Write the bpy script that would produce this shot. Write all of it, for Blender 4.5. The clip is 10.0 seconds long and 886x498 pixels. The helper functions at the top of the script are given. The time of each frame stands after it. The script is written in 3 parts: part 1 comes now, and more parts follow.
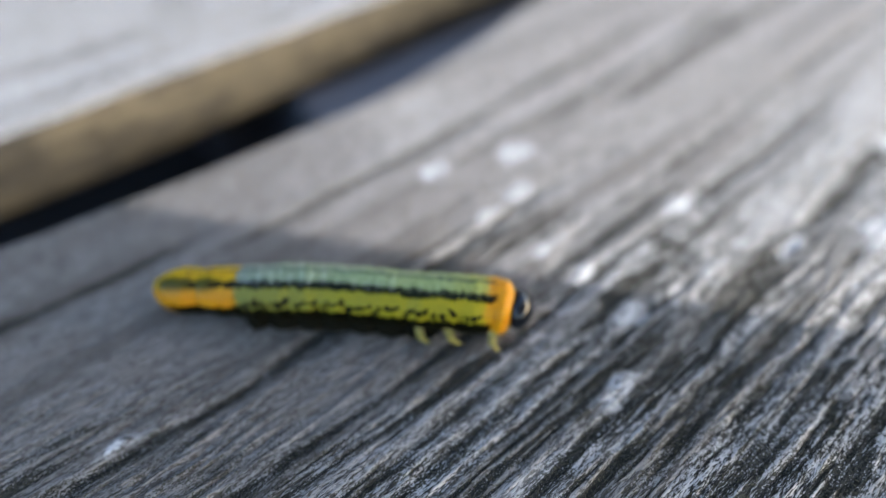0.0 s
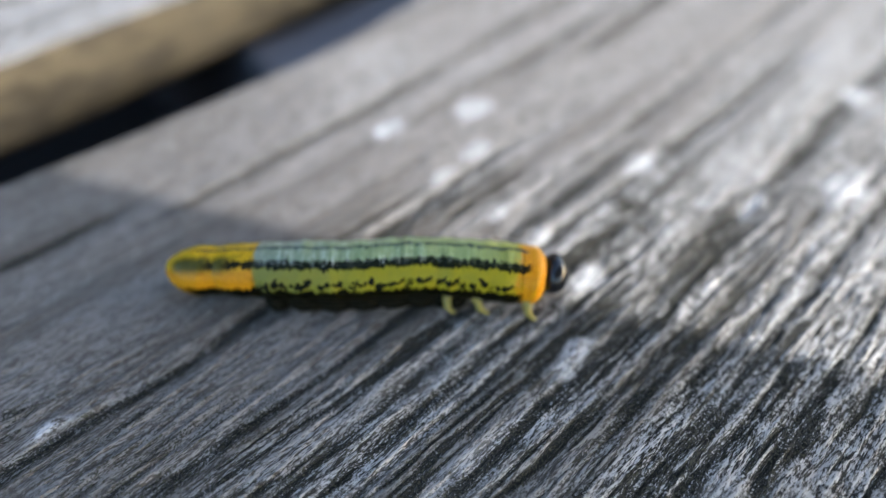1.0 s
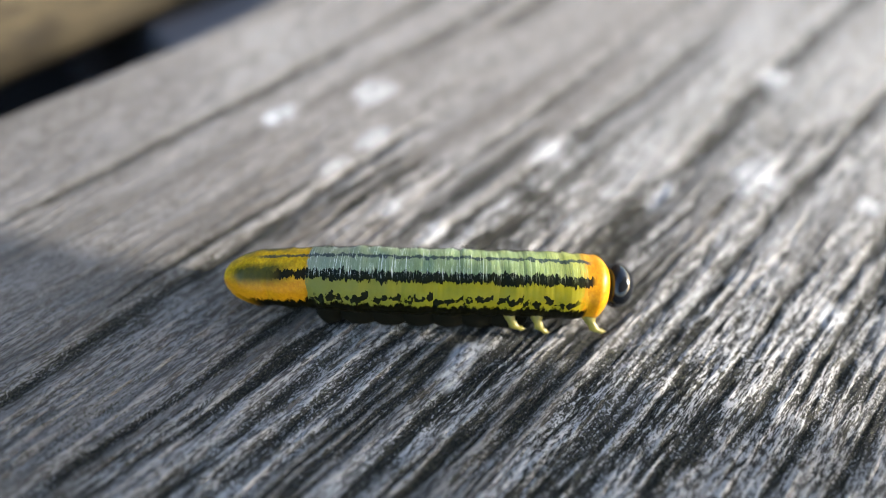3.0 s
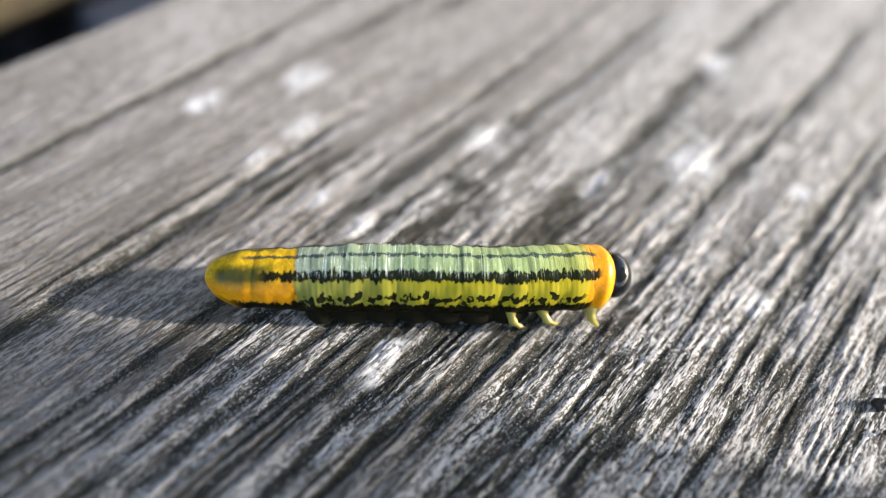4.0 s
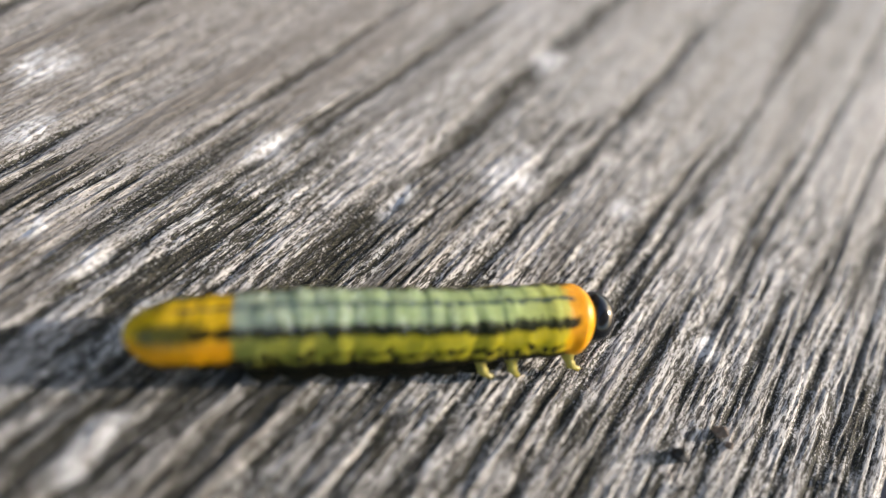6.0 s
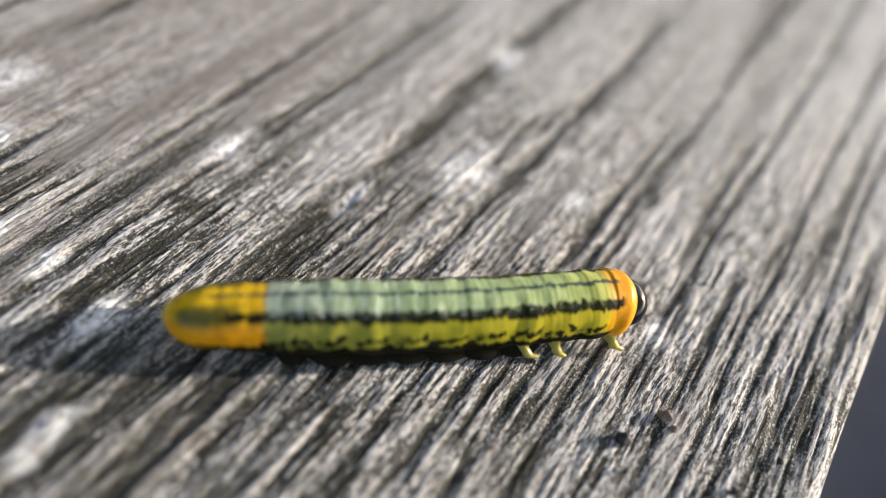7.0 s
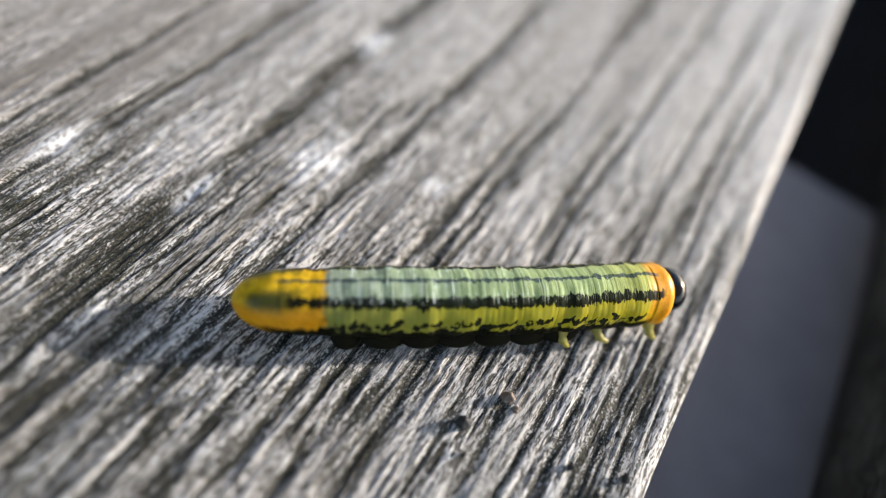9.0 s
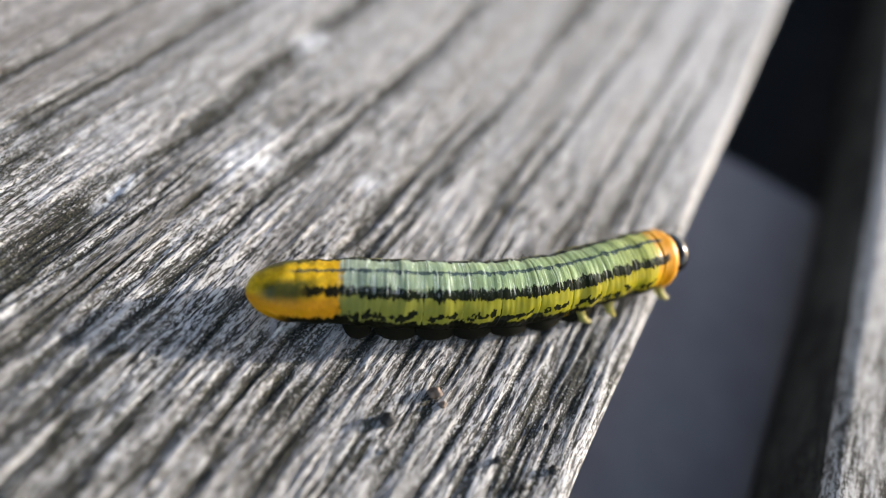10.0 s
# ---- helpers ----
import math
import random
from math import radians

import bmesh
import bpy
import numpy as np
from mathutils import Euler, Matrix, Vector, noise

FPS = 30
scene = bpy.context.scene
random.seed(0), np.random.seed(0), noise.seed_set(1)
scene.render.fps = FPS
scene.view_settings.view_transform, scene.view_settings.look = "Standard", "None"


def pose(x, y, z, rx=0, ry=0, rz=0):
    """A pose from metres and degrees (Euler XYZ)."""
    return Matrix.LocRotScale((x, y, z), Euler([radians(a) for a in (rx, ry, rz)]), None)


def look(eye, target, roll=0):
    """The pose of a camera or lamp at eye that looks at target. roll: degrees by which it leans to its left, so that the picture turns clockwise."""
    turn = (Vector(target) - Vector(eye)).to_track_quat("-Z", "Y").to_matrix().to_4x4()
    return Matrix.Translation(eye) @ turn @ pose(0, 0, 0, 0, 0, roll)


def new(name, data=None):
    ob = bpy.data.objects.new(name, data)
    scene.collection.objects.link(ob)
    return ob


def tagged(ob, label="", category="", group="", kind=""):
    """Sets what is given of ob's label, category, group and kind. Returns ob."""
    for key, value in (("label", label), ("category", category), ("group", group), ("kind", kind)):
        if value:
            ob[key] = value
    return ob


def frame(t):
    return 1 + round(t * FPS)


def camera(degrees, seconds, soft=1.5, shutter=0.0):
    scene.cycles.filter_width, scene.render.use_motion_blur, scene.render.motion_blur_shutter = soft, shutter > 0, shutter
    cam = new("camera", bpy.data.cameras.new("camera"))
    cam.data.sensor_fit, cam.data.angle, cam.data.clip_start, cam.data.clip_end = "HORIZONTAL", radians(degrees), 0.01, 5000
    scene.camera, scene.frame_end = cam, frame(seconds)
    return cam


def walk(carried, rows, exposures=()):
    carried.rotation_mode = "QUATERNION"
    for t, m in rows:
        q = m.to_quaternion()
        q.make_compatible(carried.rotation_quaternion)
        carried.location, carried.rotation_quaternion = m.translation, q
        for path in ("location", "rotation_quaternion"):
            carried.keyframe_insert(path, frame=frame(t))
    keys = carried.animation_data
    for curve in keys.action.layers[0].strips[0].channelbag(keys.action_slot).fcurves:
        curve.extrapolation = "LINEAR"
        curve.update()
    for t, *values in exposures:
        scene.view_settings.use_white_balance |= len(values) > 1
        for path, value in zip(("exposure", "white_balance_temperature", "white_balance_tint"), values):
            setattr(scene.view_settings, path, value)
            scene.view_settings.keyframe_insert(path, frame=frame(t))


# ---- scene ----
cam = camera(76.0, 10.0, soft=0.9, shutter=0.0)
cam.data.dof.use_dof = True
cam.data.dof.focus_distance = 0.0320
cam.data.dof.aperture_fstop = 9.2

# seconds, place in metres, turn in degrees; y runs along the grain, x across the boards, z = 0 is the boards' top
PATH = [
    (0, 0.00000, 0.00000, 0.03324, 41.86, 1.27, 50.65),
    (0.5, 0.00019, 0.00039, 0.03209, 40.30, 0.27, 49.50),
    (1, -0.00023, 0.00252, 0.03236, 37.13, 0.03, 48.54),
    (1.5, -0.00080, 0.00361, 0.03180, 36.21, -1.99, 47.44),
    (2, 0.00038, 0.00501, 0.03227, 36.10, -2.22, 46.39),
    (3.5, 0.00193, 0.01002, 0.03003, 34.66, -1.99, 45.30),
    (4, 0.00295, 0.01135, 0.03024, 33.69, -3.50, 43.91),
    (4.5, 0.00354, 0.01338, 0.03020, 33.10, -3.72, 43.77),
    (5, 0.00469, 0.01853, 0.02971, 33.47, -6.85, 41.64),
    (5.5, 0.00513, 0.02094, 0.02894, 31.53, -8.60, 40.11),
    (5.7, 0.00500, 0.02130, 0.02803, 31.38, -9.95, 39.00),
    (6.8, 0.00783, 0.02243, 0.02911, 31.93, -9.74, 38.46),
    (7, 0.00846, 0.02295, 0.02913, 32.12, -8.55, 38.03),
    (7.5, 0.00916, 0.02462, 0.02853, 30.11, -9.28, 37.35),
    (8, 0.01109, 0.02584, 0.02903, 30.49, -10.30, 35.92),
    (8.5, 0.01190, 0.02625, 0.02960, 31.40, -10.99, 35.22),
    (9, 0.01347, 0.02699, 0.02997, 31.45, -11.16, 33.82),
    (9.5, 0.01615, 0.02790, 0.03018, 32.96, -12.52, 31.79),
    (10, 0.01635, 0.02831, 0.03010, 32.55, -12.23, 31.63),
]
walk(cam, [(t, pose(*row)) for t, *row in PATH], exposures=[(0.0, 1.94, 5800, 11), (2.0, 1.95, 6000, 10), (4.0, 1.94, 6300, 12), (5.5, 1.50, 6650, 13), (8.5, 1.54, 6370, 11), (10.0, 1.53, 6200, 12)])

# ---- light ----
SUN_EL, SUN_AZ = radians(17.8), radians(44.5)
TO_SUN = Vector((math.sin(SUN_AZ) * math.cos(SUN_EL), math.cos(SUN_AZ) * math.cos(SUN_EL), math.sin(SUN_EL)))


def light():
    world = bpy.data.worlds.new("sky")
    scene.world = world
    world.use_nodes = True
    nodes, links = world.node_tree.nodes, world.node_tree.links
    sky = nodes.new("ShaderNodeTexSky")
    sky.sky_type, sky.sun_disc = "NISHITA", False
    sky.sun_elevation, sky.sun_rotation = SUN_EL, SUN_AZ
    sky.dust_density, sky.ozone_density = 1.5, 0.8
    links.new(sky.outputs[0], nodes["Background"].inputs[0])
    nodes["Background"].inputs[1].default_value = 0.15
    lamp = bpy.data.lights.new("sun", "SUN")
    lamp.energy, lamp.angle, lamp.color = 2.75, radians(0.7), (1.0, 0.93, 0.84)
    new("sun", lamp).matrix_world = look(TO_SUN * 3.0, (0, 0, 0))


light()


# ---- materials ----
class Nodes:
    """Short names for building one material's node tree."""

    def __init__(self, name):
        self.mat = bpy.data.materials.new(name)
        self.mat.use_nodes = True
        self.tree = self.mat.node_tree
        self.shader = self.tree.nodes["Principled BSDF"]

    def put(self, kind, **inputs):
        node = self.tree.nodes.new("ShaderNode" + kind)
        for key, value in inputs.items():
            self.set(node.inputs[key.replace("_", " ")], value)
        return node

    def set(self, socket, value):
        if isinstance(value, bpy.types.NodeSocket):
            self.tree.links.new(value, socket)
        else:
            socket.default_value = value

    def math(self, how, a, b=0.0, c=0.0, clamp=False):
        node = self.tree.nodes.new("ShaderNodeMath")
        node.operation, node.use_clamp = how, clamp
        for socket, value in zip(node.inputs, (a, b, c)):
            self.set(socket, value)
        return node.outputs[0]

    def ramp(self, value, *stops):
        node = self.tree.nodes.new("ShaderNodeValToRGB")
        ends = node.color_ramp.elements
        while len(ends) < len(stops):
            ends.new(0.5)
        for end, (at, colour) in zip(ends, stops):
            end.position = at
            end.color = (*colour, 1) if len(colour) == 3 else colour
        self.set(node.inputs[0], value)
        return node.outputs[0]

    def grey(self, value, low, high):
        """A clamped step from 0 at low to 1 at high."""
        node = self.tree.nodes.new("ShaderNodeMapRange")
        node.interpolation_type = "SMOOTHSTEP"
        for key, v in (("Value", value), ("From Min", low), ("From Max", high)):
            self.set(node.inputs[key], v)
        return node.outputs[0]

    def mix(self, factor, a, b, how="MIX"):
        node = self.tree.nodes.new("ShaderNodeMix")
        node.data_type, node.blend_type = "RGBA", how
        for socket, value in ((node.inputs[0], factor), (node.inputs[6], a), (node.inputs[7], b)):
            self.set(socket, (*value, 1) if isinstance(value, tuple) and len(value) == 3 else value)
        return node.outputs[2]

    def noise(self, vector, scale, detail=3.0, rough=0.55):
        node = self.put("TexNoise", Vector=vector, Scale=scale, Detail=detail, Roughness=rough)
        return node.outputs["Fac"]

    def stretch(self, vector, x, y, z):
        node = self.tree.nodes.new("ShaderNodeMapping")
        self.set(node.inputs["Vector"], vector)
        node.inputs["Scale"].default_value = (x, y, z)
        return node.outputs[0]

    def bump(self, height, distance, strength=1.0):
        node = self.put("Bump", Height=height, Distance=distance, Strength=strength)
        self.set(self.shader.inputs["Normal"], node.outputs[0])

    def done(self, colour, rough, **more):
        self.set(self.shader.inputs["Base Color"], (*colour, 1) if isinstance(colour, tuple) else colour)
        self.set(self.shader.inputs["Roughness"], rough)
        for key, value in more.items():
            self.set(self.shader.inputs[key.replace("_", " ")], value)
        return self.mat


def weathered_wood(name, side=(0.052, 0.040, 0.022), steep=(0.40, 0.10)):
    """Silvered softwood: pale and dark fibres, black mould that gathers in the grooves, pale crusts."""
    n = Nodes(name)
    at = n.put("TexCoord").outputs["Object"]
    relief, deep, pale = n.put("Attribute"), n.put("Attribute"), n.put("Attribute")
    relief.attribute_name, deep.attribute_name, pale.attribute_name = "relief", "groove", "lichen"
    sway = n.put("VectorMath", Vector=n.stretch(at, 1, 1, 1))
    warp = n.math("MULTIPLY", n.math("SUBTRACT", n.noise(n.stretch(at, 140, 60, 140), 1.0, 2.0), 0.5), 0.0004)
    n.set(sway.inputs[1], n.put("CombineXYZ", X=warp).outputs[0])
    bent = sway.outputs[0]
    fibre = n.noise(n.stretch(bent, 4800, 640, 3000), 1.0, 3.0, 0.65)
    hair = n.noise(n.stretch(bent, 10500, 2300, 8000), 1.0, 3.0, 0.72)
    grit = n.noise(n.stretch(at, 8200, 6200, 8000), 1.0, 3.0, 0.7)
    band = n.noise(n.stretch(bent, 520, 22, 300), 1.0, 3.0)
    blot = n.noise(n.stretch(at, 130, 60, 130), 1.0, 4.0)
    tone = n.math("ADD", n.math("MULTIPLY", n.math("SUBTRACT", fibre, 0.5), 2.9), n.math("MULTIPLY", n.math("SUBTRACT", hair, 0.5), 4.6))
    tone = n.math("ADD", n.math("ADD", tone, 0.53), n.math("MULTIPLY", n.math("SUBTRACT", relief.outputs["Fac"], 0.5), 0.9))
    tone = n.math("ADD", tone, n.math("MULTIPLY", n.math("SUBTRACT", grit, 0.5), 0.8))
    where = n.put("SeparateXYZ", Vector=at)
    drift = n.math("MULTIPLY", n.math("SUBTRACT", blot, 0.5), 0.03)
    brink = n.math("MULTIPLY_ADD", n.grey(where.outputs["Y"], 0.024, 0.036), 0.016, -0.023)
    aside = n.math("SUBTRACT", brink, n.math("ADD", where.outputs["X"], n.math("MULTIPLY", drift, 0.3)))
    wear = n.math("MAXIMUM", n.math("MULTIPLY", n.grey(n.math("ADD", where.outputs["Y"], drift), 0.038, 0.066), 0.85), n.math("MULTIPLY", n.grey(aside, 0.0, 0.006), 0.70))
    keen = n.math("MULTIPLY_ADD", wear, -0.78, 1.0)
    tone = n.math("ADD", n.math("MULTIPLY", n.math("SUBTRACT", tone, 0.55), keen), 0.55)
    colour = n.ramp(tone, (0.12, (0.022, 0.021, 0.019)), (0.36, (0.135, 0.128, 0.118)), (0.56, (0.345, 0.330, 0.308)), (0.92, (0.58, 0.56, 0.53)))
    colour = n.mix(n.math("MULTIPLY", n.grey(band, 0.45, 0.68), 0.35), colour, (0.205, 0.180, 0.150))
    colour = n.mix(n.math("MULTIPLY", n.grey(blot, 0.50, 0.68), 0.40), colour, (0.47, 0.455, 0.44))
    streak = n.noise(n.stretch(bent, 300, 17, 200), 1.0, 2.0, 0.5)
    colour = n.mix(n.math("MULTIPLY", n.grey(streak, 0.51, 0.63), 0.62), colour, (0.095, 0.088, 0.078))
    across = n.math("ADD", where.outputs["X"], n.math("MULTIPLY", n.math("SUBTRACT", blot, 0.5), 0.012))
    brown = n.math("MULTIPLY", n.grey(across, -0.011, -0.019), n.grey(across, -0.056, -0.050))
    colour = n.mix(n.math("MULTIPLY", brown, 0.40), colour, (0.175, 0.150, 0.124))
    # deeper shade over the board's near left, painted into the wood
    left_shade = n.math("MULTIPLY", n.math("MULTIPLY", n.grey(across, -0.007, -0.018), n.grey(across, -0.056, -0.050)), n.grey(n.math("ADD", where.outputs["Y"], drift), 0.028, 0.010))
    colour = n.mix(n.math("MULTIPLY", left_shade, 0.45), colour, (0.085, 0.074, 0.062))
    bleach = n.math("MULTIPLY", n.grey(across, 0.009, 0.020), 0.42)
    colour = n.mix(bleach, colour, n.mix(n.grey(tone, 0.2, 0.6), (0.16, 0.15, 0.14), (0.56, 0.55, 0.53)))
    spot = n.math("ADD", n.math("MULTIPLY", n.math("SUBTRACT", grit, 0.5), 4.6), n.math("MULTIPLY", n.math("SUBTRACT", fibre, 0.5), -1.6))
    mould = n.grey(n.math("ADD", n.math("MULTIPLY", deep.outputs["Fac"], 1.15), spot), 0.46, 0.68)
    moss = n.mix(n.grey(grit, 0.50, 0.66), (0.009, 0.009, 0.007), (0.085, 0.080, 0.050))
    colour = n.mix(n.math("MULTIPLY", mould, 0.94), colour, moss)
    speck = n.noise(n.stretch(at, 2600, 1500, 2500), 1.0, 4.0, 0.7)
    crust = n.math("MULTIPLY", n.math("MULTIPLY", pale.outputs["Fac"], n.grey(speck, 0.38, 0.60)), 0.80)
    colour = n.mix(crust, colour, (0.74, 0.74, 0.73))
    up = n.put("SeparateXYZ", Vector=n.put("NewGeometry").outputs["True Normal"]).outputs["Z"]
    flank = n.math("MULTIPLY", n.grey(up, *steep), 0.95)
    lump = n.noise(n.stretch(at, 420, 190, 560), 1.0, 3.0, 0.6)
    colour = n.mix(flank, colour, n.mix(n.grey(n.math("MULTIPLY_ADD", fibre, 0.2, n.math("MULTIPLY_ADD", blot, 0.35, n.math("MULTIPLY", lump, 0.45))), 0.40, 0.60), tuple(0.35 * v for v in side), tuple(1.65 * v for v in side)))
    n.bump(n.math("ADD", n.math("MULTIPLY", fibre, 1.0), n.math("ADD", n.math("MULTIPLY", hair, 0.5), n.math("MULTIPLY", grit, 0.45))), 0.00015, keen)
    return n.done(colour, 0.85, Specular_IOR_Level=0.14)


def plain(name, colour, rough, grain=400.0, depth=0.25):
    n = Nodes(name)
    at = n.put("TexCoord").outputs["Object"]
    tone = n.noise(at, grain, 4.0)
    shade = n.mix(tone, tuple(v * (1 - depth) for v in colour), tuple(min(1.0, v * (1 + depth)) for v in colour))
    return n.done(shade, rough)


def larva_skin():
    """Pale green back, yellow flanks, orange rump and collar, black lines, painted glints and belly shade: u runs from
    tail to head, v round the body from the back.
    """
    n = Nodes("larva_skin")
    uv = n.put("UVMap")
    uv.uv_map = "body"
    split = n.put("SeparateXYZ", Vector=uv.outputs[0])
    u, v = split.outputs["X"], split.outputs["Y"]
    place = n.stretch(uv.outputs[0], 1.0, 1.0, 1.0)
    side = n.math("ABSOLUTE", v)
    rag = n.math("SUBTRACT", n.noise(n.stretch(place, 88, 6, 1), 1.0, 2.5, 0.7), 0.5)
    rag2 = n.math("SUBTRACT", n.noise(n.stretch(place, 70, 9, 1), 1.0, 3.0, 0.7), 0.5)
    cell = n.noise(n.stretch(place, 120, 20, 1), 1.0, 4.0, 0.6)
    ring = n.noise(n.stretch(place, 330, 2.2, 1), 1.0, 4.0, 0.80)
    tuft = n.noise(n.stretch(place, 40, 7, 1), 1.0, 2.0)
    front = n.grey(u, 0.45, 0.95)
    back = n.ramp(u, (0.20, (0.24, 0.285, 0.215)), (0.50, (0.250, 0.325, 0.165)), (0.80, (0.29, 0.360, 0.135)), (0.96, (0.42, 0.40, 0.05)))
    back = n.mix(n.math("MULTIPLY", n.grey(cell, 0.35, 0.65), 0.35), back, n.mix(0.45, back, (0.10, 0.15, 0.08)))
    back = n.mix(n.math("MULTIPLY", n.grey(ring, 0.46, 0.38), 0.55), back, (0.06, 0.10, 0.06))
    flank = n.ramp(u, (0.20, (0.180, 0.185, 0.038)), (0.55, (0.265, 0.245, 0.010)), (0.95, (0.365, 0.300, 0.006)))
    flank = n.mix(n.math("MULTIPLY", n.grey(cell, 0.52, 0.75), 0.10), flank, (0.42, 0.46, 0.07))
    flank = n.mix(n.math("MULTIPLY", n.grey(tuft, 0.52, 0.34), 0.22), flank, (0.15, 0.17, 0.02))
    colour = n.mix(n.grey(n.math("ADD", side, n.math("MULTIPLY", rag2, 0.04)), 0.19, 0.26), back, flank)
    # near-black underside: the shade beneath the body, put into its colour
    belly_shade = n.mix(n.grey(cell, 0.4, 0.7), (0.004, 0.004, 0.002), (0.010, 0.009, 0.003))
    orange = n.mix(n.grey(cell, 0.35, 0.7), (0.50, 0.210, 0.001), (0.60, 0.275, 0.001))
    amber = n.mix(n.grey(cell, 0.35, 0.7), (0.50, 0.29, 0.004), (0.70, 0.47, 0.010))
    amber = n.mix(n.math("MULTIPLY", n.grey(tuft, 0.46, 0.62), 0.45), amber, (0.22, 0.15, 0.008))
    orange = n.mix(n.math("MULTIPLY", n.grey(n.math("ADD", side, n.math("MULTIPLY", rag2, 0.2)), 0.36, 0.16), n.grey(u, 0.30, 0.16)), orange, amber)
    rump = n.grey(n.math("ADD", u, n.math("MULTIPLY", rag2, 0.03)), 0.214, 0.208)
    # the collar's hind edge runs forward on the flanks
    neck = n.grey(n.math("ADD", u, n.math("MULTIPLY", rag, 0.05)), 0.914, 0.934)
    colour = n.mix(n.math("MAXIMUM", rump, neck), colour, orange)
    gut = n.math("MULTIPLY", n.grey(u, 0.015, 0.06), n.grey(u, 0.185, 0.12))
    gut = n.math("MULTIPLY", gut, n.math("MULTIPLY", n.grey(n.math("ADD", side, n.math("MULTIPLY", rag2, 0.15)), 0.06, 0.16), n.grey(side, 0.38, 0.24)))
    colour = n.mix(n.math("MULTIPLY", gut, 0.92), colour, (0.030, 0.042, 0.006))
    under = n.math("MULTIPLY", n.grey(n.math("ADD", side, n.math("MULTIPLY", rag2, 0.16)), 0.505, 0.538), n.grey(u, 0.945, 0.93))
    colour = n.mix(n.math("MULTIPLY", under, n.grey(u, 0.02, 0.10)), colour, belly_shade)

    def line(middle, half, wobble, start, end):
        far = n.math("ABSOLUTE", n.math("SUBTRACT", n.math("ADD", middle, n.math("MULTIPLY", rag2, 0.10)), side))
        wide = n.math("ADD", half, n.math("MULTIPLY", rag, wobble))
        on = n.grey(n.math("SUBTRACT", far, wide), 0.008, -0.008)
        return n.math("MULTIPLY", on, n.math("MULTIPLY", n.grey(u, start - 0.02, start + 0.02), n.grey(u, end + 0.008, end - 0.008)))

    mid = line(0.0, 0.020, 0.080, 0.10, 0.945)
    band = line(0.218, 0.050, 0.180, 0.13, 0.952)
    # a row of slanting blots along each flank, one group to a segment
    share = n.math("FRACT", n.math("MULTIPLY_ADD", u, 12.62, -2.675))
    slant = n.math("ADD", n.math("MULTIPLY_ADD", share, -0.075, 0.496), n.math("MULTIPLY", rag2, 0.14))
    off = n.math("ABSOLUTE", n.math("SUBTRACT", side, slant))
    blotch = n.noise(n.stretch(place, 58, 9, 1), 1.0, 1.5, 0.5)
    low = n.grey(n.math("SUBTRACT", off, n.math("MULTIPLY_ADD", n.math("SUBTRACT", blotch, 0.5), 0.26, 0.026)), 0.008, -0.008)
    low = n.math("MULTIPLY", low, n.math("MULTIPLY", n.grey(u, 0.195, 0.225), n.grey(u, 0.93, 0.90)))
    colour = n.mix(n.math("MULTIPLY", mid, 0.88), colour, (0.014, 0.030, 0.042))
    dark = n.math("MAXIMUM", band, low)
    colour = n.mix(n.math("MULTIPLY", dark, 0.98), colour, (0.004, 0.006, 0.004))
    # pale creases across the back, the glints on the folds painted in
    crease_glint = n.math("MULTIPLY", n.grey(ring, 0.560, 0.60), n.grey(tuft, 0.34, 0.54))
    crease_glint = n.math("MULTIPLY", crease_glint, n.math("MULTIPLY", n.grey(side, 0.25, 0.20), n.math("MULTIPLY", n.grey(u, 0.20, 0.23), n.grey(u, 0.943, 0.92))))
    crease_glint = n.math("MULTIPLY", crease_glint, n.math("MULTIPLY_ADD", front, -0.62, 0.88))
    colour = n.mix(crease_glint, colour, n.mix(front, (0.80, 0.86, 0.76), (0.70, 0.74, 0.38)))
    n.bump(n.math("ADD", n.math("MULTIPLY", ring, 0.5), n.math("MULTIPLY", cell, 0.25)), 0.00010, 0.06)
    n.shader.subsurface_method = "RANDOM_WALK"
    return n.done(colour, 0.38, Subsurface_Weight=0.40, Subsurface_Radius=(0.0010, 0.0008, 0.00025), Subsurface_Scale=1.0, Specular_IOR_Level=n.math("MULTIPLY_ADD", n.math("MAXIMUM", under, n.math("MULTIPLY", dark, 0.7)), -0.18, 0.20))


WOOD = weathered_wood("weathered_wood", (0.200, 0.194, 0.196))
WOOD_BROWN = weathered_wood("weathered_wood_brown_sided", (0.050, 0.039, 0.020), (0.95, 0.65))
# side blackened to paint in the shade on a face turned from the sun
WOOD_SHADE_SIDED = weathered_wood("weathered_wood_shade_sided", (0.030, 0.032, 0.028))
JOIST = plain("grey_joist_wood", (0.135, 0.134, 0.146), 0.8, 180.0, 0.3)
SOIL = plain("dark_soil", (0.040, 0.039, 0.039), 0.95, 60.0, 0.5)
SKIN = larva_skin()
HEAD_BLACK = plain("shiny_black_head", (0.006, 0.007, 0.009), 0.16, 900.0, 0.3)
LEG = plain("clear_yellow_leg", (0.34, 0.29, 0.045), 0.3, 2500.0, 0.45)
LEG.node_tree.nodes["Principled BSDF"].inputs["Transmission Weight"].default_value = 0.35
# near black to stand for the shade under the larva
PROLEG = plain("shade_black_proleg", (0.0055, 0.0050, 0.0020), 0.9, 900.0, 0.3)
PROLEG.node_tree.nodes["Principled BSDF"].inputs["Specular IOR Level"].default_value = 0.1
CLAW = plain("brown_claw", (0.12, 0.07, 0.02), 0.4)
# white, so that the shell throws light back into the shade below
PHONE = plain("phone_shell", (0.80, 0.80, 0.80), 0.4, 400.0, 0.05)
